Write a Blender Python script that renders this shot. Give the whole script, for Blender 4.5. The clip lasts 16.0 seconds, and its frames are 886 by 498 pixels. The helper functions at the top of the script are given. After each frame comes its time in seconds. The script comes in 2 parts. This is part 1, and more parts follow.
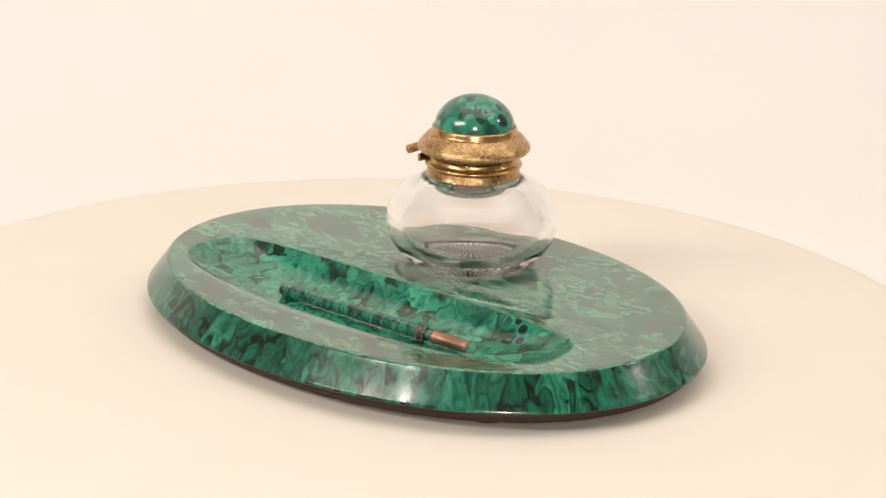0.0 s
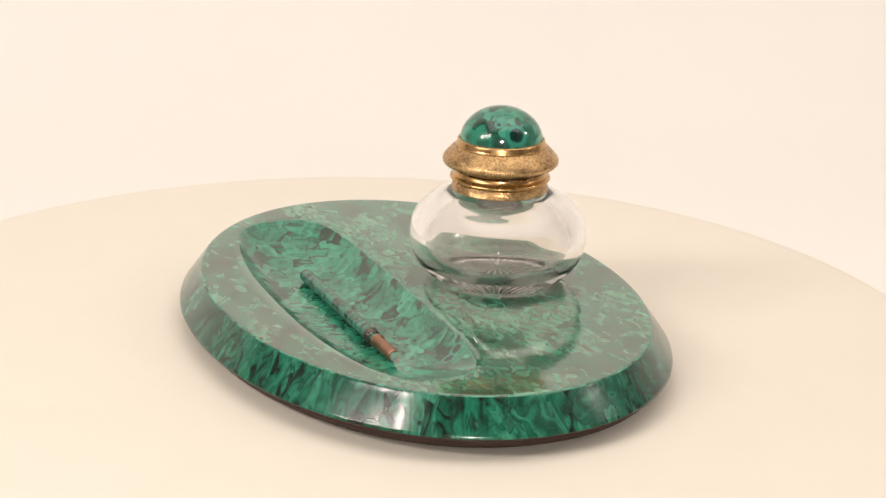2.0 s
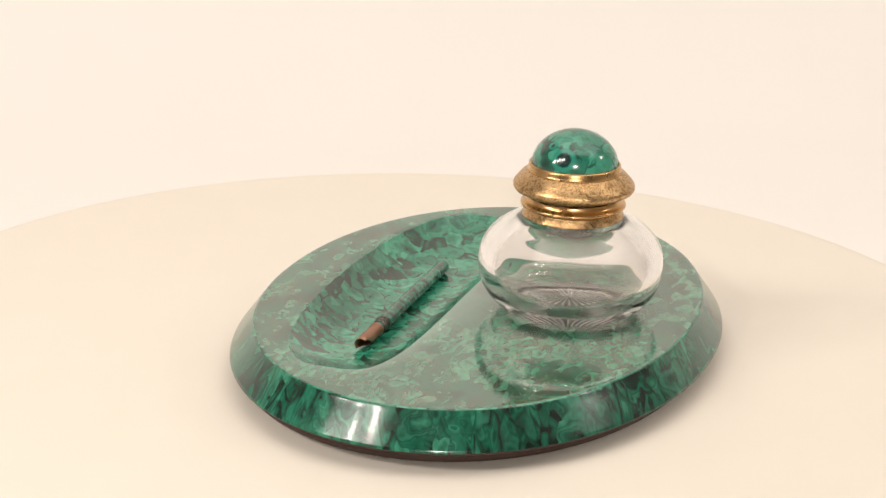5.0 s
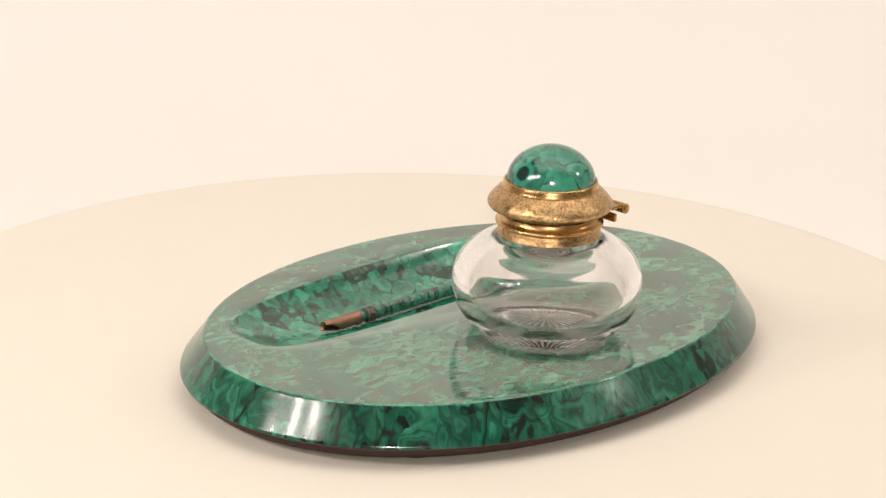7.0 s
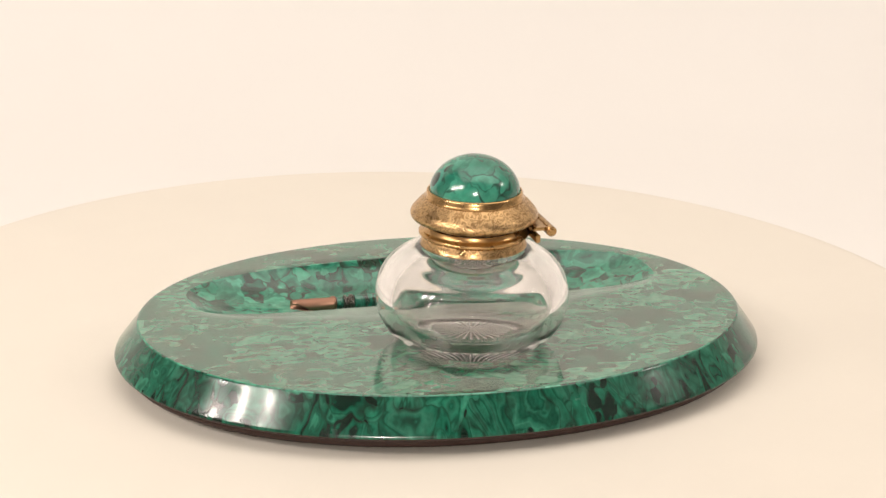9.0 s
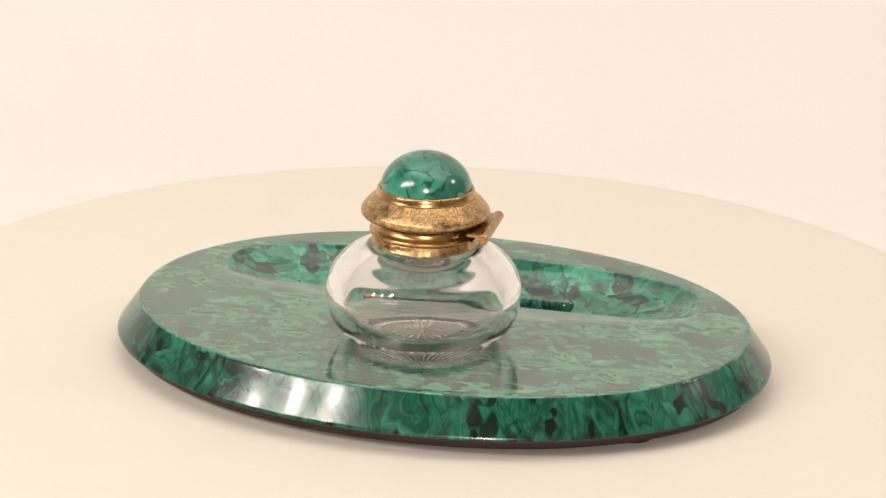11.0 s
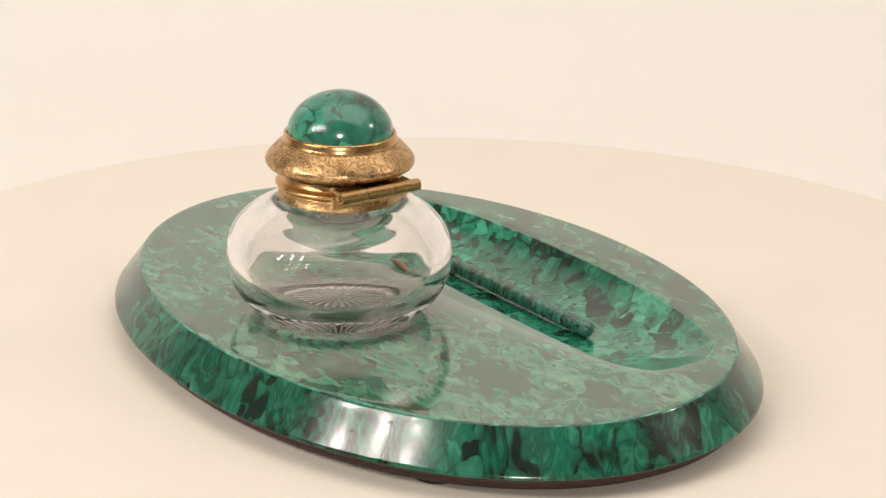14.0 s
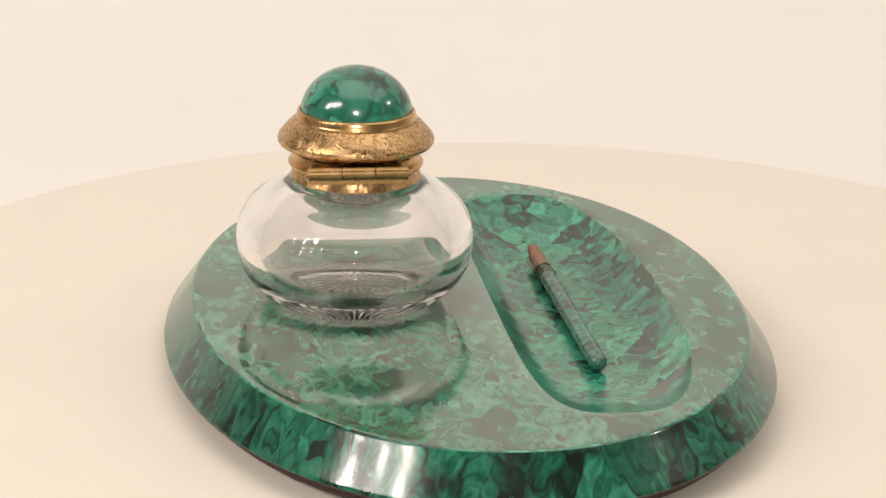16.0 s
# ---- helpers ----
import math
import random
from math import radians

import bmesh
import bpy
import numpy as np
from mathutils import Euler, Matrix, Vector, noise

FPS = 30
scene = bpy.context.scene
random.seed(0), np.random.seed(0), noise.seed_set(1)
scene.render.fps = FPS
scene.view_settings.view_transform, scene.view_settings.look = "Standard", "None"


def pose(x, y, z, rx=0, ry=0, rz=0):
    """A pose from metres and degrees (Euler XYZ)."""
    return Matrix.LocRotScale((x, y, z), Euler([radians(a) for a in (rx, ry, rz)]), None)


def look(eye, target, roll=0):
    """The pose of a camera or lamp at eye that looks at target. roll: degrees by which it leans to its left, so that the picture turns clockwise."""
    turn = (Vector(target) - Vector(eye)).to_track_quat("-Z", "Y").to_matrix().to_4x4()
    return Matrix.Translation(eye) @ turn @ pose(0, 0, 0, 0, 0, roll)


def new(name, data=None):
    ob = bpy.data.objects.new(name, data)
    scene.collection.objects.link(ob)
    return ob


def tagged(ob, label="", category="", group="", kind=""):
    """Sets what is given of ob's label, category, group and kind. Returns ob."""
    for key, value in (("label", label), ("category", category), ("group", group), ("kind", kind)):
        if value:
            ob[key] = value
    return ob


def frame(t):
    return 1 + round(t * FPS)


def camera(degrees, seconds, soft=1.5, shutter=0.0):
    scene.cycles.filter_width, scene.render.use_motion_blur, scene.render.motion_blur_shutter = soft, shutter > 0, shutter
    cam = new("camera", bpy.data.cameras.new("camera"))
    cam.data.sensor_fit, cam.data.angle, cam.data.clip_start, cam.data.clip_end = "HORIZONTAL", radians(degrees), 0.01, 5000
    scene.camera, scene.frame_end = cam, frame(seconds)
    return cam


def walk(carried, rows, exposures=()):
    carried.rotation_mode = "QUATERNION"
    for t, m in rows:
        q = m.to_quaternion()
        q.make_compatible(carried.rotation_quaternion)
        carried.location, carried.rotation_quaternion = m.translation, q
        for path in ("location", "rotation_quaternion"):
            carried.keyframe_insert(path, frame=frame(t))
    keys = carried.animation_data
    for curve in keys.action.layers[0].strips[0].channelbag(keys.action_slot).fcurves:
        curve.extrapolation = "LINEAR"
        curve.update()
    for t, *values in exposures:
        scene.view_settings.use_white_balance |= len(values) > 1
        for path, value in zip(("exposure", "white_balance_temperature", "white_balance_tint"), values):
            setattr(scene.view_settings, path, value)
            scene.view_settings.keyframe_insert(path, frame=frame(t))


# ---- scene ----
cam = camera(24.63, 16.0, soft=1.45)
walk(cam, [
    (0, look((-0.0063, -0.8443, 0.3344), (0.0213, 0.0069, 0.0432), 1.55)),
    (0.5, look((-0.0003, -0.8430, 0.3347), (0.0267, 0.0083, 0.0438), 1.55)),
    (1, look((0.0023, -0.8404, 0.3340), (0.0308, 0.0107, 0.0430), 1.53)),
    (1.5, look((0.0032, -0.8376, 0.3326), (0.0330, 0.0135, 0.0414), 1.54)),
    (2, look((0.0016, -0.8365, 0.3327), (0.0304, 0.0143, 0.0407), 1.55)),
    (2.5, look((0.0005, -0.8361, 0.3324), (0.0240, 0.0148, 0.0399), 1.55)),
    (3, look((-0.0002, -0.8356, 0.3322), (0.0181, 0.0152, 0.0392), 1.55)),
    (3.5, look((-0.0027, -0.8358, 0.3327), (0.0149, 0.0148, 0.0391), 1.55)),
    (4, look((-0.0034, -0.8368, 0.3319), (0.0112, 0.0141, 0.0391), 1.54)),
    (6.5, look((0.0006, -0.8366, 0.3311), (0.0066, 0.0142, 0.0379), 1.36)),
    (7, look((-0.0007, -0.8368, 0.3309), (0.0056, 0.0142, 0.0379), 1.36)),
    (7.5, look((-0.0005, -0.8382, 0.3307), (0.0071, 0.0130, 0.0386), 1.35)),
    (8, look((-0.0003, -0.8400, 0.3312), (0.0098, 0.0112, 0.0392), 1.33)),
    (8.5, look((0.0004, -0.8407, 0.3322), (0.0120, 0.0102, 0.0391), 1.33)),
    (9, look((0.0015, -0.8401, 0.3319), (0.0134, 0.0107, 0.0386), 1.31)),
    (9.5, look((0.0037, -0.8396, 0.3323), (0.0144, 0.0110, 0.0384), 1.33)),
    (12, look((0.0104, -0.8188, 0.3241), (-0.0051, 0.0304, 0.0263), 1.58)),
    (12.5, look((0.0061, -0.7917, 0.3132), (-0.0080, 0.0571, 0.0144), 1.57)),
    (13, look((-0.0009, -0.7656, 0.3027), (-0.0089, 0.0832, 0.0035), 1.57)),
    (13.5, look((-0.0063, -0.7331, 0.2907), (-0.0094, 0.1155, -0.0092), 1.52)),
    (14, look((-0.0125, -0.7160, 0.2822), (-0.0089, 0.1331, -0.0160), 1.49)),
    (14.5, look((-0.0155, -0.6978, 0.2746), (-0.0095, 0.1517, -0.0225), 1.46)),
    (15, look((-0.0201, -0.6861, 0.2720), (-0.0243, 0.1634, -0.0254), 1.46)),
    (15.5, look((-0.0249, -0.6726, 0.2660), (-0.0292, 0.1777, -0.0289), 1.45)),
    (16, look((-0.0291, -0.6636, 0.2621), (-0.0316, 0.1875, -0.0304), 1.45)),
], exposures=((0.0, 0.51), (9.5, 0.50), (12.0, 0.46), (14.5, 0.42), (16.0, 0.39)))

# ---- light: a bank of six lamps high beside the camera, a small lamp over it, a side lamp and an added overhead fill ----
def lamp(name, eye, target, sx, sy, watts, colour):
    d = bpy.data.lights.new(name, "AREA")
    d.shape, d.size, d.size_y, d.energy, d.color = "RECTANGLE", sx, sy, watts, colour
    ob = new(name, d)
    ob.matrix_world = look(eye, target)
    return ob


WARM = (1.0, 0.901, 0.828)
for k in range(6):
    s, up = (k % 3 - 1) * 0.32, (k // 3) * 0.26
    lamp("bank_lamp", (-1.36 + s * 0.59, -1.02 - s * 0.80, 1.12 + s * 0.75 + up), (0, 0.05, 0.03), 0.085, 0.115, 2.5, WARM)
lamp("front_lamp", (0.02, -1.62, 0.74), (0, 0.05, 0.03), 0.09, 0.09, 7.0, WARM)
lamp("side_lamp", (1.72, -0.12, 1.14), (0, 0.1, 0.03), 0.025, 0.025, 2.2, WARM)
# wide ambient fill added overhead; no such panel is seen
lamp("ceiling_fill", (0.5, 0.0, 2.44), (0.5, 0.0, 0), 3.6, 2.3, 28.3, WARM)

world = bpy.data.worlds.new("world")
world.use_nodes = True
world.node_tree.nodes["Background"].inputs[0].default_value = (1.0, 0.93, 0.84, 1)
world.node_tree.nodes["Background"].inputs[1].default_value = 0.05
scene.world = world


# ---- materials ----
def material(name):
    m = bpy.data.materials.new(name)
    m.use_nodes = True
    nt = m.node_tree
    return m, nt, nt.nodes["Principled BSDF"]


def node(nt, kind, **inputs):
    n = nt.nodes.new(kind)
    for key, v in inputs.items():
        n.inputs[key.replace("_", " ")].default_value = v
    return n


def maths(nt, op, a, b=None):
    n = nt.nodes.new("ShaderNodeMath")
    n.operation = op
    for i, v in enumerate((a, b)):
        if v is None:
            continue
        if isinstance(v, (int, float)):
            n.inputs[i].default_value = v
        else:
            nt.links.new(v, n.inputs[i])
    return n.outputs[0]


def vmath(nt, op, a, b):
    n = nt.nodes.new("ShaderNodeVectorMath")
    n.operation = op
    for i, v in enumerate((a, b)):
        if isinstance(v, (tuple, list)):
            n.inputs[i].default_value = v
        else:
            nt.links.new(v, n.inputs[i])
    return n.outputs[0]


def ramp(nt, fac, stops):
    n = nt.nodes.new("ShaderNodeValToRGB")
    e = n.color_ramp.elements
    e[0].position, e[0].color = stops[0][0], (*stops[0][1], 1)
    e[1].position, e[1].color = stops[-1][0], (*stops[-1][1], 1)
    for p, c in stops[1:-1]:
        e.new(p).color = (*c, 1)
    nt.links.new(fac, n.inputs[0])
    return n.outputs[0]


def bump(nt, bsdf, height, strength, distance):
    b = nt.nodes.new("ShaderNodeBump")
    b.inputs["Strength"].default_value = strength
    b.inputs["Distance"].default_value = distance
    nt.links.new(height, b.inputs["Height"])
    nt.links.new(b.outputs[0], bsdf.inputs["Normal"])


def malachite(name, cell, stretch=(1, 1, 1), rough=0.09, gain=1.0, eyes=(), ior=1.9, bands=4.2, seams=0.7, spread=0.43, swirl=1.1, dark=(0.014, 0.024, 0.014), blur=0.02, tint=(1, 1, 1), curl=2.0, grain=0.74, earth=(0.020, 0.021, 0.013), calm=0.0, rings=0.0, lines=0.0):
    """Polished stone mosaic: irregular pieces about 'cell' metres across, each with its own run of bands; eyes: dark round spots (x, y, z, radius)."""
    m, nt, bsdf = material(name)
    tc = nt.nodes.new("ShaderNodeTexCoord").outputs["Object"]
    co = vmath(nt, "MULTIPLY", tc, stretch)
    warp = node(nt, "ShaderNodeTexNoise", Scale=1.5 / cell, Detail=curl)
    nt.links.new(co, warp.inputs["Vector"])
    co2 = vmath(nt, "ADD", co, vmath(nt, "MULTIPLY", vmath(nt, "SUBTRACT", warp.outputs["Color"], (0.5, 0.5, 0.5)), (cell * swirl,) * 3))
    vor = node(nt, "ShaderNodeTexVoronoi", Scale=1 / cell)
    nt.links.new(co2, vor.inputs["Vector"])
    edge = node(nt, "ShaderNodeTexVoronoi", Scale=1 / cell)
    edge.feature = "DISTANCE_TO_EDGE"
    nt.links.new(co2, edge.inputs["Vector"])
    sep = nt.nodes.new("ShaderNodeSeparateColor")
    nt.links.new(vor.outputs["Color"], sep.inputs[0])
    turn = nt.nodes.new("ShaderNodeVectorRotate")
    turn.rotation_type = "Z_AXIS"
    nt.links.new(co, turn.inputs["Vector"])
    nt.links.new(maths(nt, "MULTIPLY", sep.outputs[2], 6.283), turn.inputs["Angle"])
    off = vmath(nt, "MULTIPLY", vor.outputs["Color"], (0.7, 0.7, 0.7))
    band = node(nt, "ShaderNodeTexNoise", Scale=0.62 / cell, Detail=3.0, Roughness=0.5, Distortion=0.9)
    nt.links.new(vmath(nt, "ADD", vmath(nt, "MULTIPLY", turn.outputs[0], (0.55, 1.9, 1.0)), off), band.inputs["Vector"])
    run = maths(nt, "ADD", maths(nt, "MULTIPLY", band.outputs[0], bands), maths(nt, "MULTIPLY", vor.outputs["Distance"], rings))
    v = maths(nt, "PINGPONG", maths(nt, "ADD", run, maths(nt, "MULTIPLY", sep.outputs[0], 2.0)), 1.0)
    contour = ramp(nt, maths(nt, "PINGPONG", maths(nt, "MULTIPLY", run, 2.7), 1.0), [(0.0, (1 - lines,) * 3), (0.3, (1.0,) * 3), (0.8, (1.0,) * 3), (1.0, (1 + 0.55 * lines,) * 3)])
    c = ramp(nt, v, [
        (0.00, dark), (0.09, (0.012, 0.062, 0.040)), (0.20, (0.017, 0.175, 0.112)),
        (0.33, (0.030, 0.255, 0.165)), (0.40, (0.016, 0.155, 0.100)), (0.48, (0.060, 0.330, 0.220)),
        (0.66, (0.034, 0.260, 0.168)), (0.74, (0.016, 0.145, 0.094)), (0.84, (0.042, 0.280, 0.184)), (1.0, (0.085, 0.385, 0.265))])
    fleck = node(nt, "ShaderNodeTexNoise", Scale=4.5 / cell, Detail=4.0, Roughness=0.65)
    nt.links.new(co, fleck.inputs["Vector"])
    tone = nt.nodes.new("ShaderNodeMix")
    tone.data_type, tone.blend_type = "RGBA", "MULTIPLY"
    tone.inputs[0].default_value = 1.0
    mid = tuple(calm * k for k in (0.040, 0.235, 0.158))
    nt.links.new(vmath(nt, "MULTIPLY", vmath(nt, "ADD", vmath(nt, "MULTIPLY", c, (1 - calm,) * 3), mid), tint), tone.inputs[6])
    shade = maths(nt, "MULTIPLY", ramp(nt, sep.outputs[1], [(0, ((0.6 + 0.4 * calm) * gain,) * 3), (0.35, (0.9 * gain,) * 3), (1, (1.18 * gain,) * 3)]),
                  ramp(nt, fleck.outputs[0], [(0.3, (grain,) * 3), (0.62, (1.08,) * 3)]))
    shade = maths(nt, "MULTIPLY", shade, contour)
    nt.links.new(shade, tone.inputs[7])
    seam = nt.nodes.new("ShaderNodeMix")
    seam.data_type = "RGBA"
    seam.inputs[7].default_value = (*earth, 1)
    nt.links.new(tone.outputs[2], seam.inputs[6])
    patch = node(nt, "ShaderNodeTexNoise", Scale=0.8 / cell, Detail=2.0)
    nt.links.new(co, patch.inputs["Vector"])
    width = maths(nt, "MULTIPLY", maths(nt, "SUBTRACT", patch.outputs[0], spread), 0.55)
    over = maths(nt, "SUBTRACT", width, edge.outputs["Distance"])
    nt.links.new(ramp(nt, maths(nt, "ADD", over, 0.5), [(0.5 - blur * 0.2, (0, 0, 0)), (0.5 + blur, (seams,) * 3)]), seam.inputs[0])
    colour = seam.outputs[2]
    for x, y, z, r in eyes:
        d = nt.nodes.new("ShaderNodeVectorMath")
        d.operation = "DISTANCE"
        nt.links.new(vmath(nt, "ADD", tc, vmath(nt, "MULTIPLY", vmath(nt, "SUBTRACT", fleck.outputs["Color"], (0.5, 0.5, 0.5)), (r * 0.5,) * 3)), d.inputs[0])
        d.inputs[1].default_value = (x, y, z)
        ring = maths(nt, "DIVIDE", d.outputs["Value"], r * 1.6)
        mask = ramp(nt, ring, [(0.0, (1, 1, 1)), (0.86, (1, 1, 1)), (0.97, (0, 0, 0))])
        eye_c = ramp(nt, ring, [(0.0, (0.002, 0.018, 0.016)), (0.45, (0.003, 0.024, 0.02)), (0.58, (0.004, 0.035, 0.028)), (0.68, (0.03, 0.25, 0.18)), (1.0, (0.02, 0.2, 0.145))])
        mix = nt.nodes.new("ShaderNodeMix")
        mix.data_type = "RGBA"
        nt.links.new(mask, mix.inputs[0])
        nt.links.new(colour, mix.inputs[6])
        nt.links.new(eye_c, mix.inputs[7])
        colour = mix.outputs[2]
    nt.links.new(colour, bsdf.inputs["Base Color"])
    fine = node(nt, "ShaderNodeTexNoise", Scale=60.0, Detail=3.0)
    nt.links.new(tc, fine.inputs["Vector"])
    nt.links.new(ramp(nt, fine.outputs[0], [(0.3, (rough * 0.7,) * 3), (0.7, (rough * 1.5,) * 3)]), bsdf.inputs["Roughness"])
    bump(nt, bsdf, fine.outputs[0], 0.25, 0.0006)
    bsdf.inputs["IOR"].default_value = ior
    return m


def brass(name, colour, rough, relief, scale=330.0):
    """Gilt brass; with relief, chased all over with worn scrolls."""
    m, nt, bsdf = material(name)
    tc = nt.nodes.new("ShaderNodeTexCoord").outputs["Object"]
    n1 = node(nt, "ShaderNodeTexNoise", Scale=120.0, Detail=5.0)
    nt.links.new(tc, n1.inputs["Vector"])
    n2 = node(nt, "ShaderNodeTexNoise", Scale=scale, Detail=2.0, Roughness=0.4, Distortion=1.6)
    nt.links.new(tc, n2.inputs["Vector"])
    scroll = maths(nt, "PINGPONG", maths(nt, "MULTIPLY", n2.outputs[0], 5.0), 0.5)
    h = maths(nt, "ADD", maths(nt, "MULTIPLY", n1.outputs[0], 0.35), maths(nt, "MULTIPLY", scroll, 1.1 if relief > 0.0001 else 0.0))
    # shade in the relief's cuts is put into the colour
    dark = tuple(c * k for c, k in zip(colour, (0.50, 0.43, 0.35)))
    lo, hi = (0.22, 0.55) if relief > 0.0001 else (0.08, 0.2)
    nt.links.new(ramp(nt, h, [(lo - 0.05, dark), (hi - 0.05, colour), (hi + 0.3, tuple(min(1, c * 1.25) for c in colour))]), bsdf.inputs["Base Color"])
    nt.links.new(ramp(nt, n1.outputs[0], [(0.3, (rough * 0.75,) * 3), (0.7, (rough * 1.3,) * 3)]), bsdf.inputs["Roughness"])
    bsdf.inputs["Metallic"].default_value = 1.0
    bump(nt, bsdf, h, 0.9, relief)
    return m


def plain(name, colour, rough, grain=0.0, scale=40.0, ior=1.45, spread=0.06):
    m, nt, bsdf = material(name)
    tc = nt.nodes.new("ShaderNodeTexCoord").outputs["Object"]
    n1 = node(nt, "ShaderNodeTexNoise", Scale=scale, Detail=5.0)
    n2 = node(nt, "ShaderNodeTexNoise", Scale=scale * 0.06, Detail=2.0)
    nt.links.new(tc, n1.inputs["Vector"])
    nt.links.new(tc, n2.inputs["Vector"])
    v = maths(nt, "ADD", maths(nt, "MULTIPLY", n1.outputs[0], 0.5), maths(nt, "MULTIPLY", n2.outputs[0], 0.5))
    nt.links.new(ramp(nt, v, [(0.3, tuple(c * (1 - spread) for c in colour)), (0.7, tuple(min(1, c * (1 + spread)) for c in colour))]), bsdf.inputs["Base Color"])
    bsdf.inputs["Roughness"].default_value = rough
    bsdf.inputs["IOR"].default_value = ior
    if grain:
        bump(nt, bsdf, n1.outputs[0], 0.4, grain)
    return m


HOLLOW_EYES = ((0.0652, -0.0088, 0.0215, 0.0019), (0.0692, -0.0115, 0.0196, 0.0024), (0.0710, -0.0160, 0.0165, 0.0022))
# earth and dark are warmed, putting some backdrop reflection into the colour
M_TOP = malachite("malachite_slab", 0.0120, stretch=(0.60, 1, 1), rough=0.08, bands=1.6, rings=0.5, lines=0.14, seams=0.64, spread=0.41, calm=0.20, gain=0.84, swirl=2.1, ior=2.45, dark=(0.034, 0.080, 0.048), blur=0.28, tint=(1.65, 1.0, 0.93), curl=1.5, grain=0.70, earth=(0.140, 0.073, 0.046))
M_HOLLOW = malachite("malachite_hollow", 0.0095, rough=0.16, bands=1.2, rings=0.45, lines=0.24, seams=0.85, spread=0.465, calm=0.04, swirl=0.95, ior=1.8, eyes=HOLLOW_EYES, blur=0.05, gain=0.98, curl=1.0, grain=0.78, tint=(0.85, 1, 0.92))
# toned darker than the slab: the slope's duller reflections put into the colour
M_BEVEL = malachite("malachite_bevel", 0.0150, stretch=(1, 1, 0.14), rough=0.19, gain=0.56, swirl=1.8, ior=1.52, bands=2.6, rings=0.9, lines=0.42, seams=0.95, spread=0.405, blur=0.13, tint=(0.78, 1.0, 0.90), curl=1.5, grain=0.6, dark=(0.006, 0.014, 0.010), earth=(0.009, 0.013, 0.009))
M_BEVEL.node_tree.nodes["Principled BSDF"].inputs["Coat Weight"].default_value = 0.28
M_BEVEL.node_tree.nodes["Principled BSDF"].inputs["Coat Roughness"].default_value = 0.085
M_DOME = malachite("malachite_dome", 0.0105, rough=0.15, ior=1.7, gain=0.92, bands=0.8, rings=0.35, lines=0.12, seams=0.85, spread=0.490, blur=0.05, earth=(0.008, 0.034, 0.024), curl=1.0, grain=0.85, calm=0.2, eyes=((0.0150, -0.0004, 0.0694, 0.0036), (0.0108, -0.0062, 0.0735, 0.0016)))
M_PEN = malachite("malachite_pen", 0.007, stretch=(1.6, 0.7, 0.7), rough=0.15, gain=0.7)
M_GILT = brass("gilt_engraved", (0.59, 0.390, 0.190), 0.33, 0.00012, 260.0)
M_GILT_PLAIN = brass("gilt_polished", (0.58, 0.36, 0.155), 0.28, 0.00003)
M_GILT_WORN = brass("gilt_worn", (0.40, 0.25, 0.105), 0.26, 0.00004)
M_COPPER = brass("copper", (0.37, 0.205, 0.14), 0.42, 0.00003)
M_BASE = plain("stained_base", (0.032, 0.012, 0.008), 0.55, 0.0002, 400)
M_DISC = plain("turntable_top", (0.803, 0.752, 0.660), 0.85, 0.0, 30, spread=0.015)
M_PAPER = plain("white_paper", (0.86, 0.835, 0.795), 0.8, 0.0, 6, spread=0.012)
# grey of the added, unseen room, set for its bounce and reflections
M_ROOM = plain("room_paint", (0.34, 0.33, 0.32), 0.85, 0.0, 4)
M_TIN = brass("blackened_silver", (0.17, 0.155, 0.14), 0.3, 0.0004)

M_GLASS, _nt, _b = material("clear_glass")
_b.inputs["Base Color"].default_value = (0.950, 0.935, 0.918, 1)
_b.inputs["Transmission Weight"].default_value = 1.0
_b.inputs["Roughness"].default_value = 0.0
_b.inputs["IOR"].default_value = 1.5

# whitish, hardly clear glass: stands in for light caught by the star's cuts
M_PALE_CUT, _nt, _b = material("pale_cut_glass")
_b.inputs["Base Color"].default_value = (0.95, 0.94, 0.92, 1)
_b.inputs["Transmission Weight"].default_value = 0.12
_b.inputs["Roughness"].default_value = 0.45
_b.inputs["IOR"].default_value = 1.5


# ---- mesh helpers ----
def part(name, bm, mat, parent=None, label="", smooth=True):
    me = bpy.data.meshes.new(name)
    bmesh.ops.recalc_face_normals(bm, faces=bm.faces[:])
    bm.to_mesh(me)
    bm.free()
    me.materials.append(mat)
    if smooth:
        me.polygons.foreach_set("use_smooth", [True] * len(me.polygons))
    ob = new(name, me)
    if parent is not None:
        ob.parent = parent
    if label:
        tagged(ob, label)
    return ob


def rings_mesh(rings, closed_ends=(True, True), loop=False):
    """A skin over rings of equal numbers of points; ends may be closed by a fan."""
    bm = bmesh.new()
    vs = [[bm.verts.new(p) for p in r] for r in rings]
    n = len(vs[0])
    pairs = list(zip(vs, vs[1:])) + ([(vs[-1], vs[0])] if loop else [])
    for a, b in pairs:
        for i in range(n):
            bm.faces.new((a[i], a[(i + 1) % n], b[(i + 1) % n], b[i]))
    for flag, r in ((closed_ends[0], vs[0]), (closed_ends[1], vs[-1])):
        if flag:
            c = bm.verts.new(sum((v.co for v in r), Vector()) / n)
            for i in range(n):
                bm.faces.new((r[i], r[(i + 1) % n], c))
    return bm


def circle(r, z, n, wave=None):
    return [(r * math.cos(2 * math.pi * i / n), r * math.sin(2 * math.pi * i / n), z + (wave(i, n) if wave else 0)) for i in range(n)]


def lathe(profile, n=96, closed=(True, True), loop=False):
    return rings_mesh([circle(r, z, n) for r, z in profile], closed, loop)


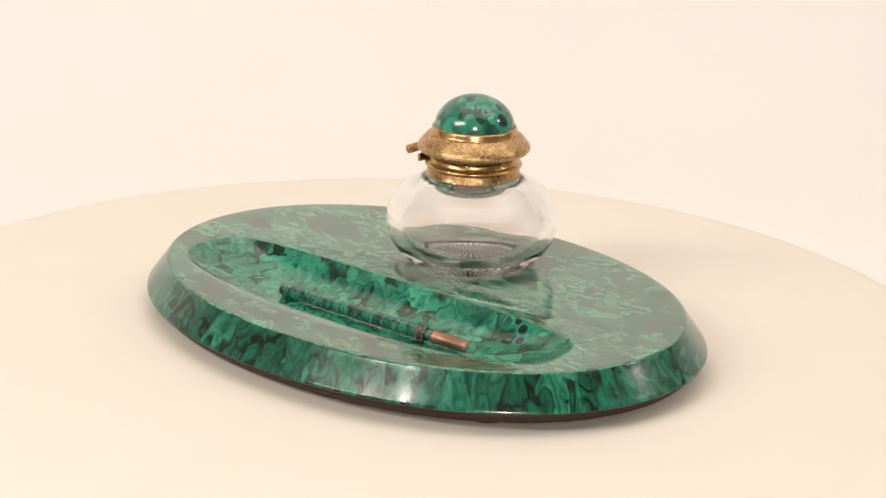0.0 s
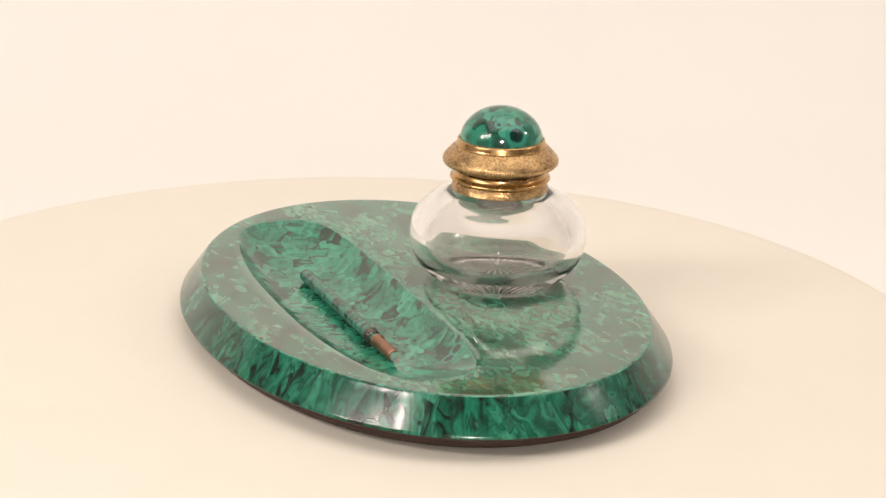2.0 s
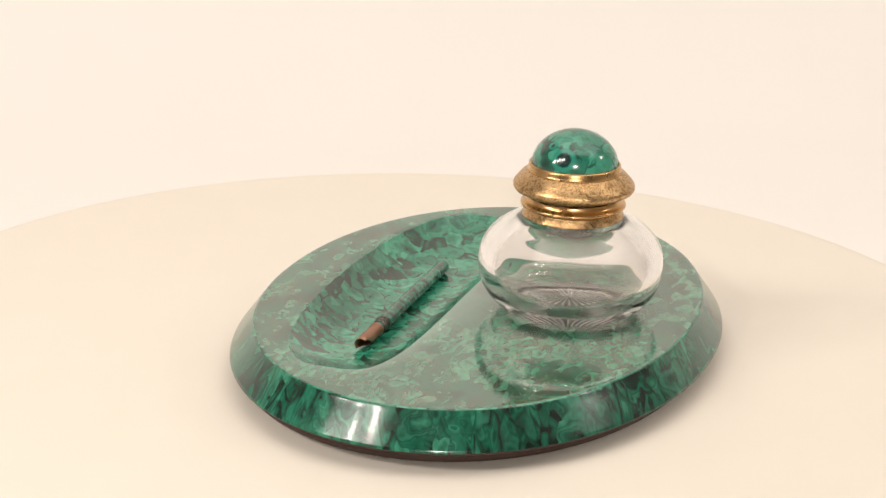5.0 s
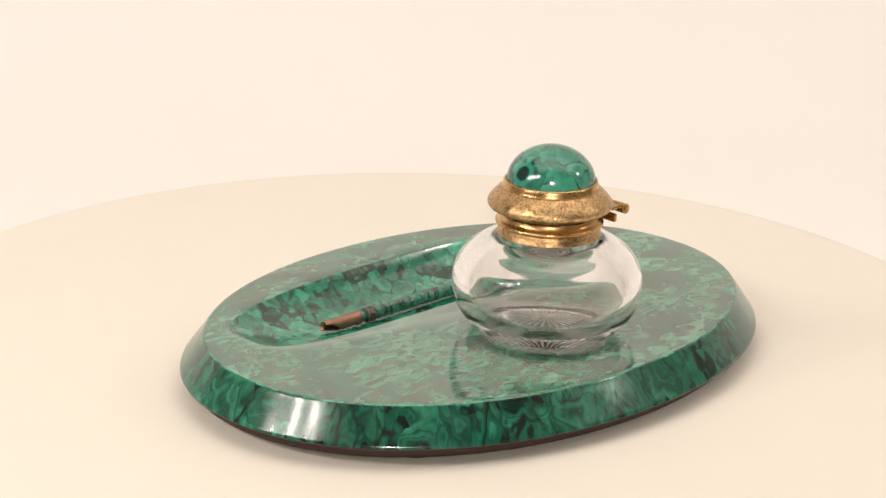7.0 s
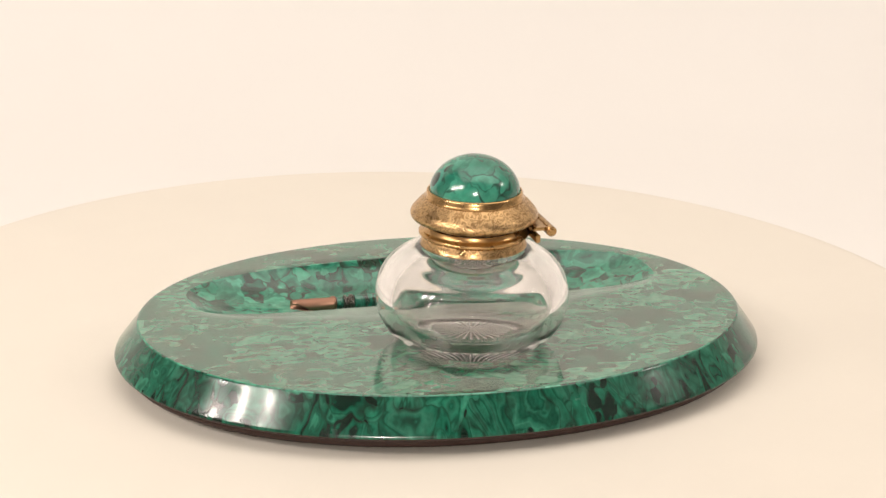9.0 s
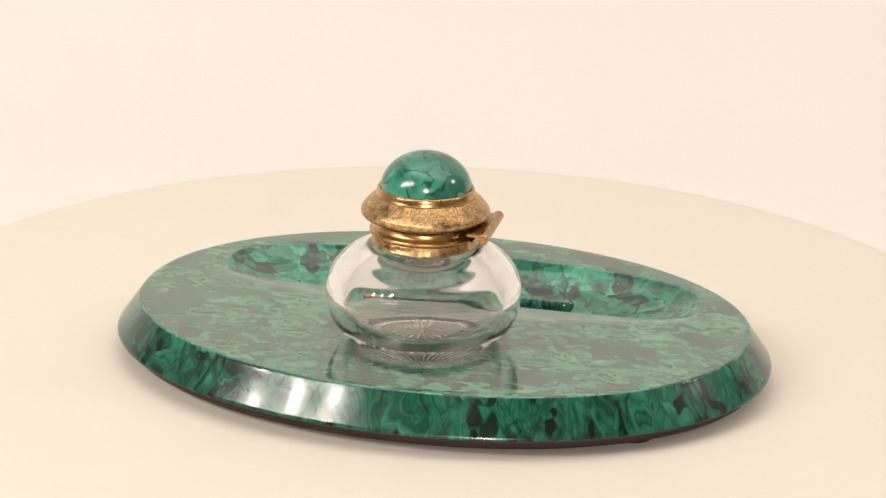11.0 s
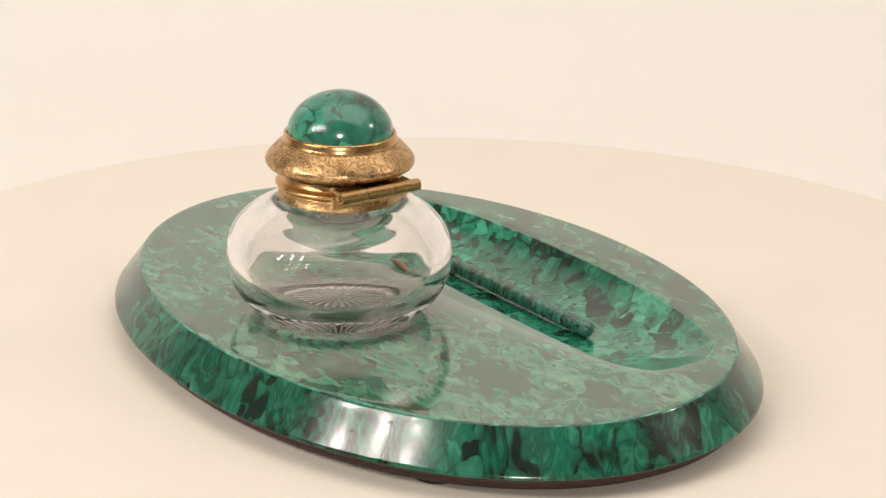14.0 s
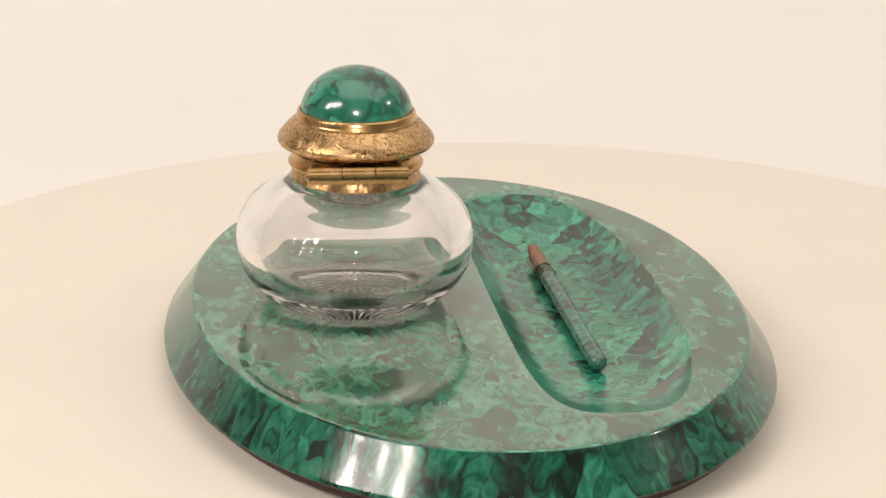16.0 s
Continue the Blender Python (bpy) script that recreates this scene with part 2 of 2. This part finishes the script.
def curve(points, steps=6):
    """Points of a smooth line through a profile (Catmull-Rom)."""
    p = [points[0], *points, points[-1]]
    out = []
    for i in range(1, len(p) - 2):
        for k in range(steps):
            t = k / steps
            out.append(tuple(0.5 * (2 * p[i][d] + (p[i + 1][d] - p[i - 1][d]) * t
                       + (2 * p[i - 1][d] - 5 * p[i][d] + 4 * p[i + 1][d] - p[i + 2][d]) * t * t
                       + (3 * p[i][d] - p[i - 1][d] - 3 * p[i + 1][d] + p[i + 2][d]) * t ** 3) for d in (0, 1)))
    out.append(tuple(points[-1]))
    return out


def box(x0, x1, y0, y1, z0, z1):
    bm = bmesh.new()
    bmesh.ops.create_cube(bm, size=1, matrix=Matrix.Translation(((x0 + x1) / 2, (y0 + y1) / 2, (z0 + z1) / 2)) @ Matrix.Diagonal((x1 - x0, y1 - y0, z1 - z0, 1)))
    return bm


# ---- the studio: white paper sweep in a closed room whose walls and ceiling are unseen additions ----
FLOOR = -0.045
prof = [(-2.6, FLOOR)] + [(0.42 + 0.42 * math.sin(a), FLOOR + 0.42 * (1 - math.cos(a))) for a in np.linspace(0, math.pi / 2, 24)] + [(0.84, 2.2)]
bm = bmesh.new()
cols = [[bm.verts.new((x, y, z)) for y, z in prof] for x in np.linspace(-2.2, 2.2, 9)]
for a, b in zip(cols, cols[1:]):
    for i in range(len(prof) - 1):
        bm.faces.new((a[i], b[i], b[i + 1], a[i + 1]))
sweep = tagged(part("backdrop", bm, M_PAPER), "seamless white paper sweep curving up behind the turntable", "backdrop", kind="structure")
solid = sweep.modifiers.new("thickness", "SOLIDIFY")
solid.thickness, solid.offset = 0.002, -1

tagged(part("wall_north", box(-2.4, 2.4, 1.2, 1.3, -0.1, 2.5), M_ROOM, smooth=False), "plain unseen studio wall, added to close the room", "wall", kind="structure")
tagged(part("wall_south", box(-2.4, 2.4, -2.9, -2.8, -0.1, 2.5), M_ROOM, smooth=False), "plain unseen studio wall, added to close the room", "wall", kind="structure")
tagged(part("wall_east", box(2.4, 2.5, -2.9, 1.3, -0.1, 2.5), M_ROOM, smooth=False), "plain unseen studio wall, added to close the room", "wall", kind="structure")
tagged(part("wall_west", box(-2.5, -2.4, -2.9, 1.3, -0.1, 2.5), M_ROOM, smooth=False), "plain unseen studio wall, added to close the room", "wall", kind="structure")
tagged(part("ceiling", box(-2.5, 2.5, -2.9, 1.3, 2.5, 2.6), M_ROOM, smooth=False), "plain unseen studio ceiling, added to close the room", "ceiling", kind="structure")
tagged(part("floor", box(-2.5, 2.5, -2.9, 1.3, -0.1, FLOOR - 0.004), M_ROOM, smooth=False), "plain studio floor under the paper", "floor", kind="structure")

# ---- turntable ----
RIM = 0.2655
turntable = tagged(new("turntable"), "round cream white display turntable with a rounded rim", "turntable")
turntable.location = (0, 0, FLOOR)
part("disc", lathe([(RIM - 0.012, -FLOOR - 0.018), (RIM - 0.004, -FLOOR - 0.0165), (RIM - 0.001, -FLOOR - 0.0135), (RIM, -FLOOR - 0.010), (RIM - 0.001, -FLOOR - 0.0065),
                    (RIM - 0.003, -FLOOR - 0.0035), (RIM - 0.006, -FLOOR - 0.0014), (RIM - 0.010, -FLOOR - 0.0004), (RIM - 0.016, -FLOOR), (0.1, -FLOOR)], 160),
     M_DISC, turntable)
part("foot_drum", lathe([(0.16, 0.0002), (0.165, 0.002), (0.165, -FLOOR - 0.0185), (0.10, -FLOOR - 0.0182)], 96), M_DISC, turntable)

# ---- oval malachite tray ----
A_TOP, B_TOP, MARGIN = 0.1310, 0.0927, 0.0097
Z_TOP, Z_LOW = 0.0229, 0.0083
PHI = radians(-41.43)
C_TRAY = Vector((0.0110, 0.0229, 0))
N = 480


def oval(a, b, z, angles):
    """An oval a little fuller than an ellipse."""
    e = 2 / 2.06
    return [(a * math.copysign(abs(math.cos(t)) ** e, math.cos(t)), b * math.copysign(abs(math.sin(t)) ** e, math.sin(t)), z) for t in angles]


HC = (-0.0035, -0.0355)
HDEPTH = 0.0119


def hollow_edge(t):
    """Rim of the pen hollow at the angle t about its middle: fuller towards the inkwell."""
    c, s = math.cos(t), math.sin(t)
    half, n = (0.0280, 4.4) if s > 0 else (0.0320, 2.3)
    k = (abs(c / (0.1085 if c > 0 else 0.1040)) ** n + abs(s / half) ** n) ** (-1 / n)
    return k


def hollow_depth(s, t):
    """A smooth scoop with a crisp rim."""
    y = hollow_edge(t) * math.sin(t) / 0.03
    return HDEPTH * (1 - s ** (4.2 - 0.2 * y))


def uneven(s, t):
    """Slight unevenness of the hand-ground hollow."""
    k = hollow_edge(t) * s
    p = Vector((k * math.cos(t), k * math.sin(t), 0))
    return 0.00022 * min(1, (1 - s) * 4) * (0.25 if math.sin(t) > 0 else 1) * (noise.noise(p * 160) + 0.6 * noise.noise(p * 330))


def tray_mesh():
    angles = [2 * math.pi * i / N for i in range(N)]
    # rim points of the oval that lie on the rays from the hollow's middle
    ways = []
    for i in range(N):
        u = 2 * math.pi * i / N
        x, y = A_TOP * math.cos(u) - HC[0], B_TOP * math.sin(u) - HC[1]
        ways.append((math.atan2(y, x), u))
    rim_t = [w[0] for w in ways]
    us = [w[1] for w in ways]
    rings = []
    # hollow, from its middle out
    for s in [0.04, 0.1, 0.16, 0.22, 0.28, 0.34, 0.4, 0.46, 0.52, 0.57, 0.62, 0.67, 0.72, 0.76, 0.79, 0.82, 0.845, 0.87, 0.885, 0.9, 0.915, 0.93, 0.945, 0.96, 0.975, 0.988, 0.997]:
        rings.append([(HC[0] + s * hollow_edge(t) * math.cos(t), HC[1] + s * hollow_edge(t) * math.sin(t), Z_TOP - hollow_depth(s, t) + uneven(s, t)) for t in rim_t])
    for s, d in ((1.0, 0.0002), (1.006, 0.00004)):
        rings.append([(HC[0] + s * hollow_edge(t) * math.cos(t), HC[1] + s * hollow_edge(t) * math.sin(t), Z_TOP - d) for t in rim_t])
    edge = rings[-1]
    outer = oval(A_TOP - 0.0012, B_TOP - 0.0012, Z_TOP, us)
    for k in (0.25, 0.5, 0.75, 0.97):
        rings.append([(e[0] + (o[0] - e[0]) * k, e[1] + (o[1] - e[1]) * k, Z_TOP) for e, o in zip(edge, outer)])
    h = Z_TOP - Z_LOW
    for m, z in ((-0.0012, Z_TOP), (-0.0005, Z_TOP - 0.0001), (0.0001, Z_TOP - 0.0005), (0.0005, Z_TOP - 0.0011)):
        rings.append(oval(A_TOP + m, B_TOP + m, z, us))
    for k in (0.0, 0.12, 0.25, 0.38, 0.5, 0.62, 0.75, 0.88, 0.97, 1.0):
        bulge = 0.00004 * math.sin(math.pi * k)
        m = 0.0007 + (MARGIN - 0.0010) * k + bulge * 0.83
        rings.append(oval(A_TOP + m, B_TOP + m, Z_TOP - 0.0014 - (h - 0.0027) * k + bulge * 0.55, us))
    for m, z in ((MARGIN - 0.0001, Z_LOW + 0.0006), (MARGIN, Z_LOW + 0.0003), (MARGIN - 0.0003, Z_LOW - 0.0002), (MARGIN - 0.0012, Z_LOW - 0.0009), (-0.02, Z_LOW - 0.0009)):
        rings.append(oval(A_TOP + m, B_TOP + m, z, us))
    return rings_mesh(rings)


tray = tagged(new("inkstand_tray"), "oval polished green malachite desk tray with a pen hollow", "desk tray")
slab = part("slab", tray_mesh(), M_TOP, tray)
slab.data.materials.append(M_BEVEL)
slab.data.materials.append(M_HOLLOW)
slab.data.materials.append(M_BASE)
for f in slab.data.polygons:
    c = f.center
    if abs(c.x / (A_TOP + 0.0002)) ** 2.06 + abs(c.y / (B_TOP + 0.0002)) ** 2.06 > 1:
        # lowest lip takes the base colour: painted shade that hides the turntable's gleam
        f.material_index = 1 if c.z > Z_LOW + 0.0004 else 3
    elif c.z < Z_TOP - 0.00012:
        f.material_index = 2
ang = [2 * math.pi * i / 160 for i in range(160)]
part("base_plate", rings_mesh([oval(A_TOP + m, B_TOP + m, z, ang) for m, z in ((-0.004, 0.0022), (0.0030, 0.0024), (0.0046, 0.0032), (0.0076, Z_LOW - 0.0010), (0.0, Z_LOW - 0.0010))]),
     M_BASE, tray, "dark brown stained underside plate")
for x, y in ((0.089, -0.059), (-0.091, 0.059), (0.091, 0.057), (-0.090, -0.058)):
    f = part("foot", lathe([(0.0070, 0.0), (0.0086, 0.0005), (0.0095, 0.0014), (0.0092, 0.0024)], 32), M_BASE, tray)
    f.location = (x, y, 0.0)

# ---- inkwell ----
C_WELL = Vector((-0.0007, 0.0380, Z_TOP))
well = tagged(new("inkwell"), "round clear glass inkwell with closed gilt and malachite lid", "inkwell")
outer = curve([(0.0245, 0.0004), (0.0290, 0.0016), (0.0345, 0.0062), (0.0383, 0.0125), (0.0397, 0.0200), (0.0387, 0.0278), (0.0345, 0.0342), (0.0284, 0.0386), (0.0232, 0.0410), (0.0213, 0.0421), (0.0188, 0.0432)], 6)
inner = curve([(0.0180, 0.0432), (0.0180, 0.0366), (0.0193, 0.0338), (0.0237, 0.0308), (0.0290, 0.0265), (0.0315, 0.0212), (0.0315, 0.0157), (0.0289, 0.0109), (0.0232, 0.0078), (0.0130, 0.0065), (0.0030, 0.0063)], 6)
G = 384
RAYS = 32


def rays(depth):
    return lambda i, n: depth * max(0, 1 - abs(((i * RAYS / n) % 1) * 2 - 1) / 0.4)


rings = [circle(0.0008, 0.0034, G), circle(0.003, 0.0031, G, rays(0.0002)), circle(0.008, 0.0029, G, rays(0.0004)), circle(0.0150, 0.0026, G, rays(0.0006)),
         circle(0.0166, 0.0024, G, rays(0.0006)), circle(0.0176, 0.0022, G), circle(0.0232, 0.0005, G)]
rings += [circle(r, z, G) for r, z in outer + inner]
bottle = part("bottle", rings_mesh(rings), M_GLASS, well, "clear glass body with a star cut under its base")
# the cuts of the star get pale frosted glass that paints their bright glints
bottle.data.materials.append(M_PALE_CUT)
for p in bottle.data.polygons:
    x, y, z = p.center
    if math.hypot(x, y) < 0.0164 and z < 0.0045 and abs((math.atan2(y, x) / (2 * math.pi) * RAYS % 1) * 2 - 1) < 0.36:
        p.material_index = 1
part("collar", lathe([(0.0206, 0.0428), (0.0213, 0.0421), (0.0217, 0.0422), (0.0217, 0.0427), (0.0213, 0.0430), (0.0213, 0.0455), (0.0210, 0.0461), (0.0195, 0.0461), (0.0190, 0.0434)], 128, (False, False), True), M_GILT, well, "engraved gilt brass collar")
part("neck_ring", lathe([(0.0195, 0.0462), (0.0212, 0.0462), (0.0219, 0.0465), (0.0224, 0.0470), (0.0224, 0.0476), (0.0219, 0.0481), (0.0212, 0.0485), (0.0203, 0.0491), (0.0201, 0.0503), (0.0199, 0.0507), (0.0195, 0.0507)], 128, (False, False), True),
     M_GILT_PLAIN, well, "polished gilt neck ring")
lid = part("lid", lathe([(0.0180, 0.0508), (0.0192, 0.0509), (0.0193, 0.0527), (0.0220, 0.0528), (0.0240, 0.0531), (0.0252, 0.0537), (0.0258, 0.0545), (0.0259, 0.0555), (0.0255, 0.0566),
                         (0.0243, 0.0581), (0.0226, 0.0600), (0.0211, 0.0613), (0.0202, 0.0620), (0.0185, 0.0623)], 128), M_GILT, well,
           "engraved gilt brass lid flange")
part("bezel", lathe([(0.0183, 0.0621), (0.0203, 0.0620), (0.0199, 0.0626), (0.0196, 0.0634), (0.0195, 0.0645), (0.0191, 0.0651), (0.0185, 0.0652), (0.0182, 0.0630)], 128, (False, False), True), M_GILT_PLAIN, lid,
     "polished gilt bezel")
dome = [(0.0184 * math.cos(e), 0.0640 + 0.0152 * math.sin(e)) for e in np.linspace(0, math.pi / 2 - 0.02, 28)]
part("dome", lathe([(0.0183, 0.0610)] + dome, 96), M_DOME, lid, "polished malachite dome")


def hinge_leaves():
    """The leaf under the lid and the one on the neck ring."""
    bm = bmesh.new()
    for x, z, w, d, h in ((0.0034, 0.0008, 0.0068, 0.029, 0.0014), (0.0052, -0.0032, 0.0018, 0.030, 0.0034)):
        bmesh.ops.create_cube(bm, size=1, matrix=Matrix.Translation((x, 0, z)) @ Matrix.Diagonal((w, d, h, 1)))
    bmesh.ops.bevel(bm, geom=bm.edges[:], offset=0.0003, segments=2, affect="EDGES")
    return bm


def hinge_rod(length, r):
    """A short rod along y with softened ends."""
    h = length / 2
    return rings_mesh([[(q * math.cos(2 * math.pi * i / 24), y, q * math.sin(2 * math.pi * i / 24)) for i in range(24)]
                       for y, q in ((-h, r - 0.0002), (-h + 0.0001, r), (h - 0.0001, r), (h, r - 0.0002))])


hinge = part("hinge", hinge_leaves(), M_GILT_WORN, well, "worn gilt hinge under the lid", smooth=False)
hinge.location = (-0.0272, 0.002, 0.0508)
for y in (-0.0107, 0.0, 0.0107):
    part("knuckle", hinge_rod(0.0106, 0.0021), M_GILT_WORN, hinge, smooth=False).location = (0, y, 0)
part("pin", hinge_rod(0.0334, 0.0011), M_GILT_WORN, hinge, smooth=False)

# ---- pen ----
P_END, P_TIP = Vector((-0.0515, -0.0364, -0.0083)), Vector((0.0595, -0.0349, -0.0079))
pen = tagged(new("dip_pen"), "slim malachite dip pen with a copper ferrule lying in the hollow", "pen")


def rod(profile, n=32):
    """A lathe along x."""
    return rings_mesh([[(x, r * math.cos(2 * math.pi * i / n), r * math.sin(2 * math.pi * i / n)) for i in range(n)] for x, r in profile])


shaft = [(0.0022, 0.0024), (0.003, 0.0029)]
for k in range(28):
    x = 0.004 + k * 0.0028
    shaft += [(x, 0.0030 - 0.00004 * (k % 3)), (x + 0.0022, 0.0030 - 0.00003 * ((k * 2) % 3)), (x + 0.0025, 0.00296)]
part("shaft", rod(shaft), M_PEN, pen)
part("end_ball", rod([(0.0028 - 0.0030 * math.cos(a), 0.0030 * math.sin(a)) for a in np.linspace(0.1, 2.4, 14)]), M_PEN, pen, "dark green polished end knob")
part("ring", rod([(0.0822, 0.0026), (0.0826, 0.0033), (0.0838, 0.0034), (0.0846, 0.0026), (0.0852, 0.0022), (0.0858, 0.0032), (0.0866, 0.0032), (0.0872, 0.0022)]), M_TIN, pen, "blackened silver carved ring")
part("neck", rod([(0.0860, 0.0022), (0.0885, 0.0024), (0.0905, 0.0025), (0.0912, 0.0020)]), M_PEN, pen)


def ferrule_mesh():
    """Thin copper tube whose open end is cut away to a trough."""
    bm = bmesh.new()
    n, rows = 40, []
    stops = [(0.0905, 0.0027, 0), (0.0909, 0.0031, 0), (0.0922, 0.0031, 0), (0.0928, 0.0027, 0), (0.100, 0.0028, 0), (0.1035, 0.0028, 0.12), (0.1075, 0.0028, 0.42), (0.1105, 0.0028, 0.5)]
    for inner_ in (0, 1):
        rr = []
        for x, r, cut in stops:
            r -= 0.0004 * inner_
            lo = 0.75 * math.pi - math.pi * (1 - cut) * 0.995
            rr.append([bm.verts.new((x, r * math.cos(lo + 2 * math.pi * (1 - cut) * 0.995 * i / n), r * math.sin(lo + 2 * math.pi * (1 - cut) * 0.995 * i / n))) for i in range(n + 1)])
        rows.append(rr)
        for a, b in zip(rr, rr[1:]):
            for i in range(n):
                bm.faces.new((a[i], a[i + 1], b[i + 1], b[i]))
    o, q = rows
    for i in range(n):
        bm.faces.new((o[-1][i], o[-1][i + 1], q[-1][i + 1], q[-1][i]))
        bm.faces.new((o[0][i], o[0][i + 1], q[0][i + 1], q[0][i]))
    for a, b in zip(range(len(stops) - 1), range(1, len(stops))):
        for j in (0, n):
            bm.faces.new((o[a][j], o[b][j], q[b][j], q[a][j]))
    return bm


part("ferrule", ferrule_mesh(), M_COPPER, pen, "copper ferrule with an open cut end")


# ---- all that turns with the turntable ----
RATE = -13.6868
# the hand-driven table runs a little ahead or behind: seconds, degrees
DRIFT = ((0, -0.08), (0.5, -0.04), (1, 0.02), (1.5, 0.10), (2, 0.12), (2.5, 0.09), (3, 0.07), (3.5, 0.03), (4, -0.06), (6.5, 1.02), (7, 1.03), (7.5, 0.99), (8, 0.86), (8.5, 0.74), (9, 0.70), (9.5, 0.68), (12, 0.03), (12.5, -0.11), (13, -0.35), (13.5, -0.64), (14, -0.90), (14.5, -1.06), (15, -1.11), (15.5, -1.03), (16, -0.80))


def turned(t):
    return RATE * t + float(np.interp(t, [d[0] for d in DRIFT], [d[1] for d in DRIFT]))


def motions():
    pen_axis = (P_TIP - P_END).normalized()
    pen_local = Matrix.Translation(P_END + Vector((0, 0, Z_TOP))) @ Vector((1, 0, 0)).rotation_difference(pen_axis).to_matrix().to_4x4()
    # the tray leans a little on its uneven feet
    tray_m = Matrix.Translation(C_TRAY + Vector((0, 0, 0.0004))) @ Matrix.Rotation(PHI, 4, "Z") @ pose(0, 0, 0, -0.36, -0.20, 0)
    homes = ((turntable, Matrix.Translation((0, 0, FLOOR))), (tray, tray_m), (well, Matrix.Translation(tray_m @ C_WELL) @ Matrix.Rotation(PHI, 4, "Z")), (pen, tray_m @ pen_local))
    for ob, home in homes:
        walk(ob, [(k * 0.5, Matrix.Rotation(radians(turned(k * 0.5)), 4, "Z") @ home) for k in range(33)])


motions()
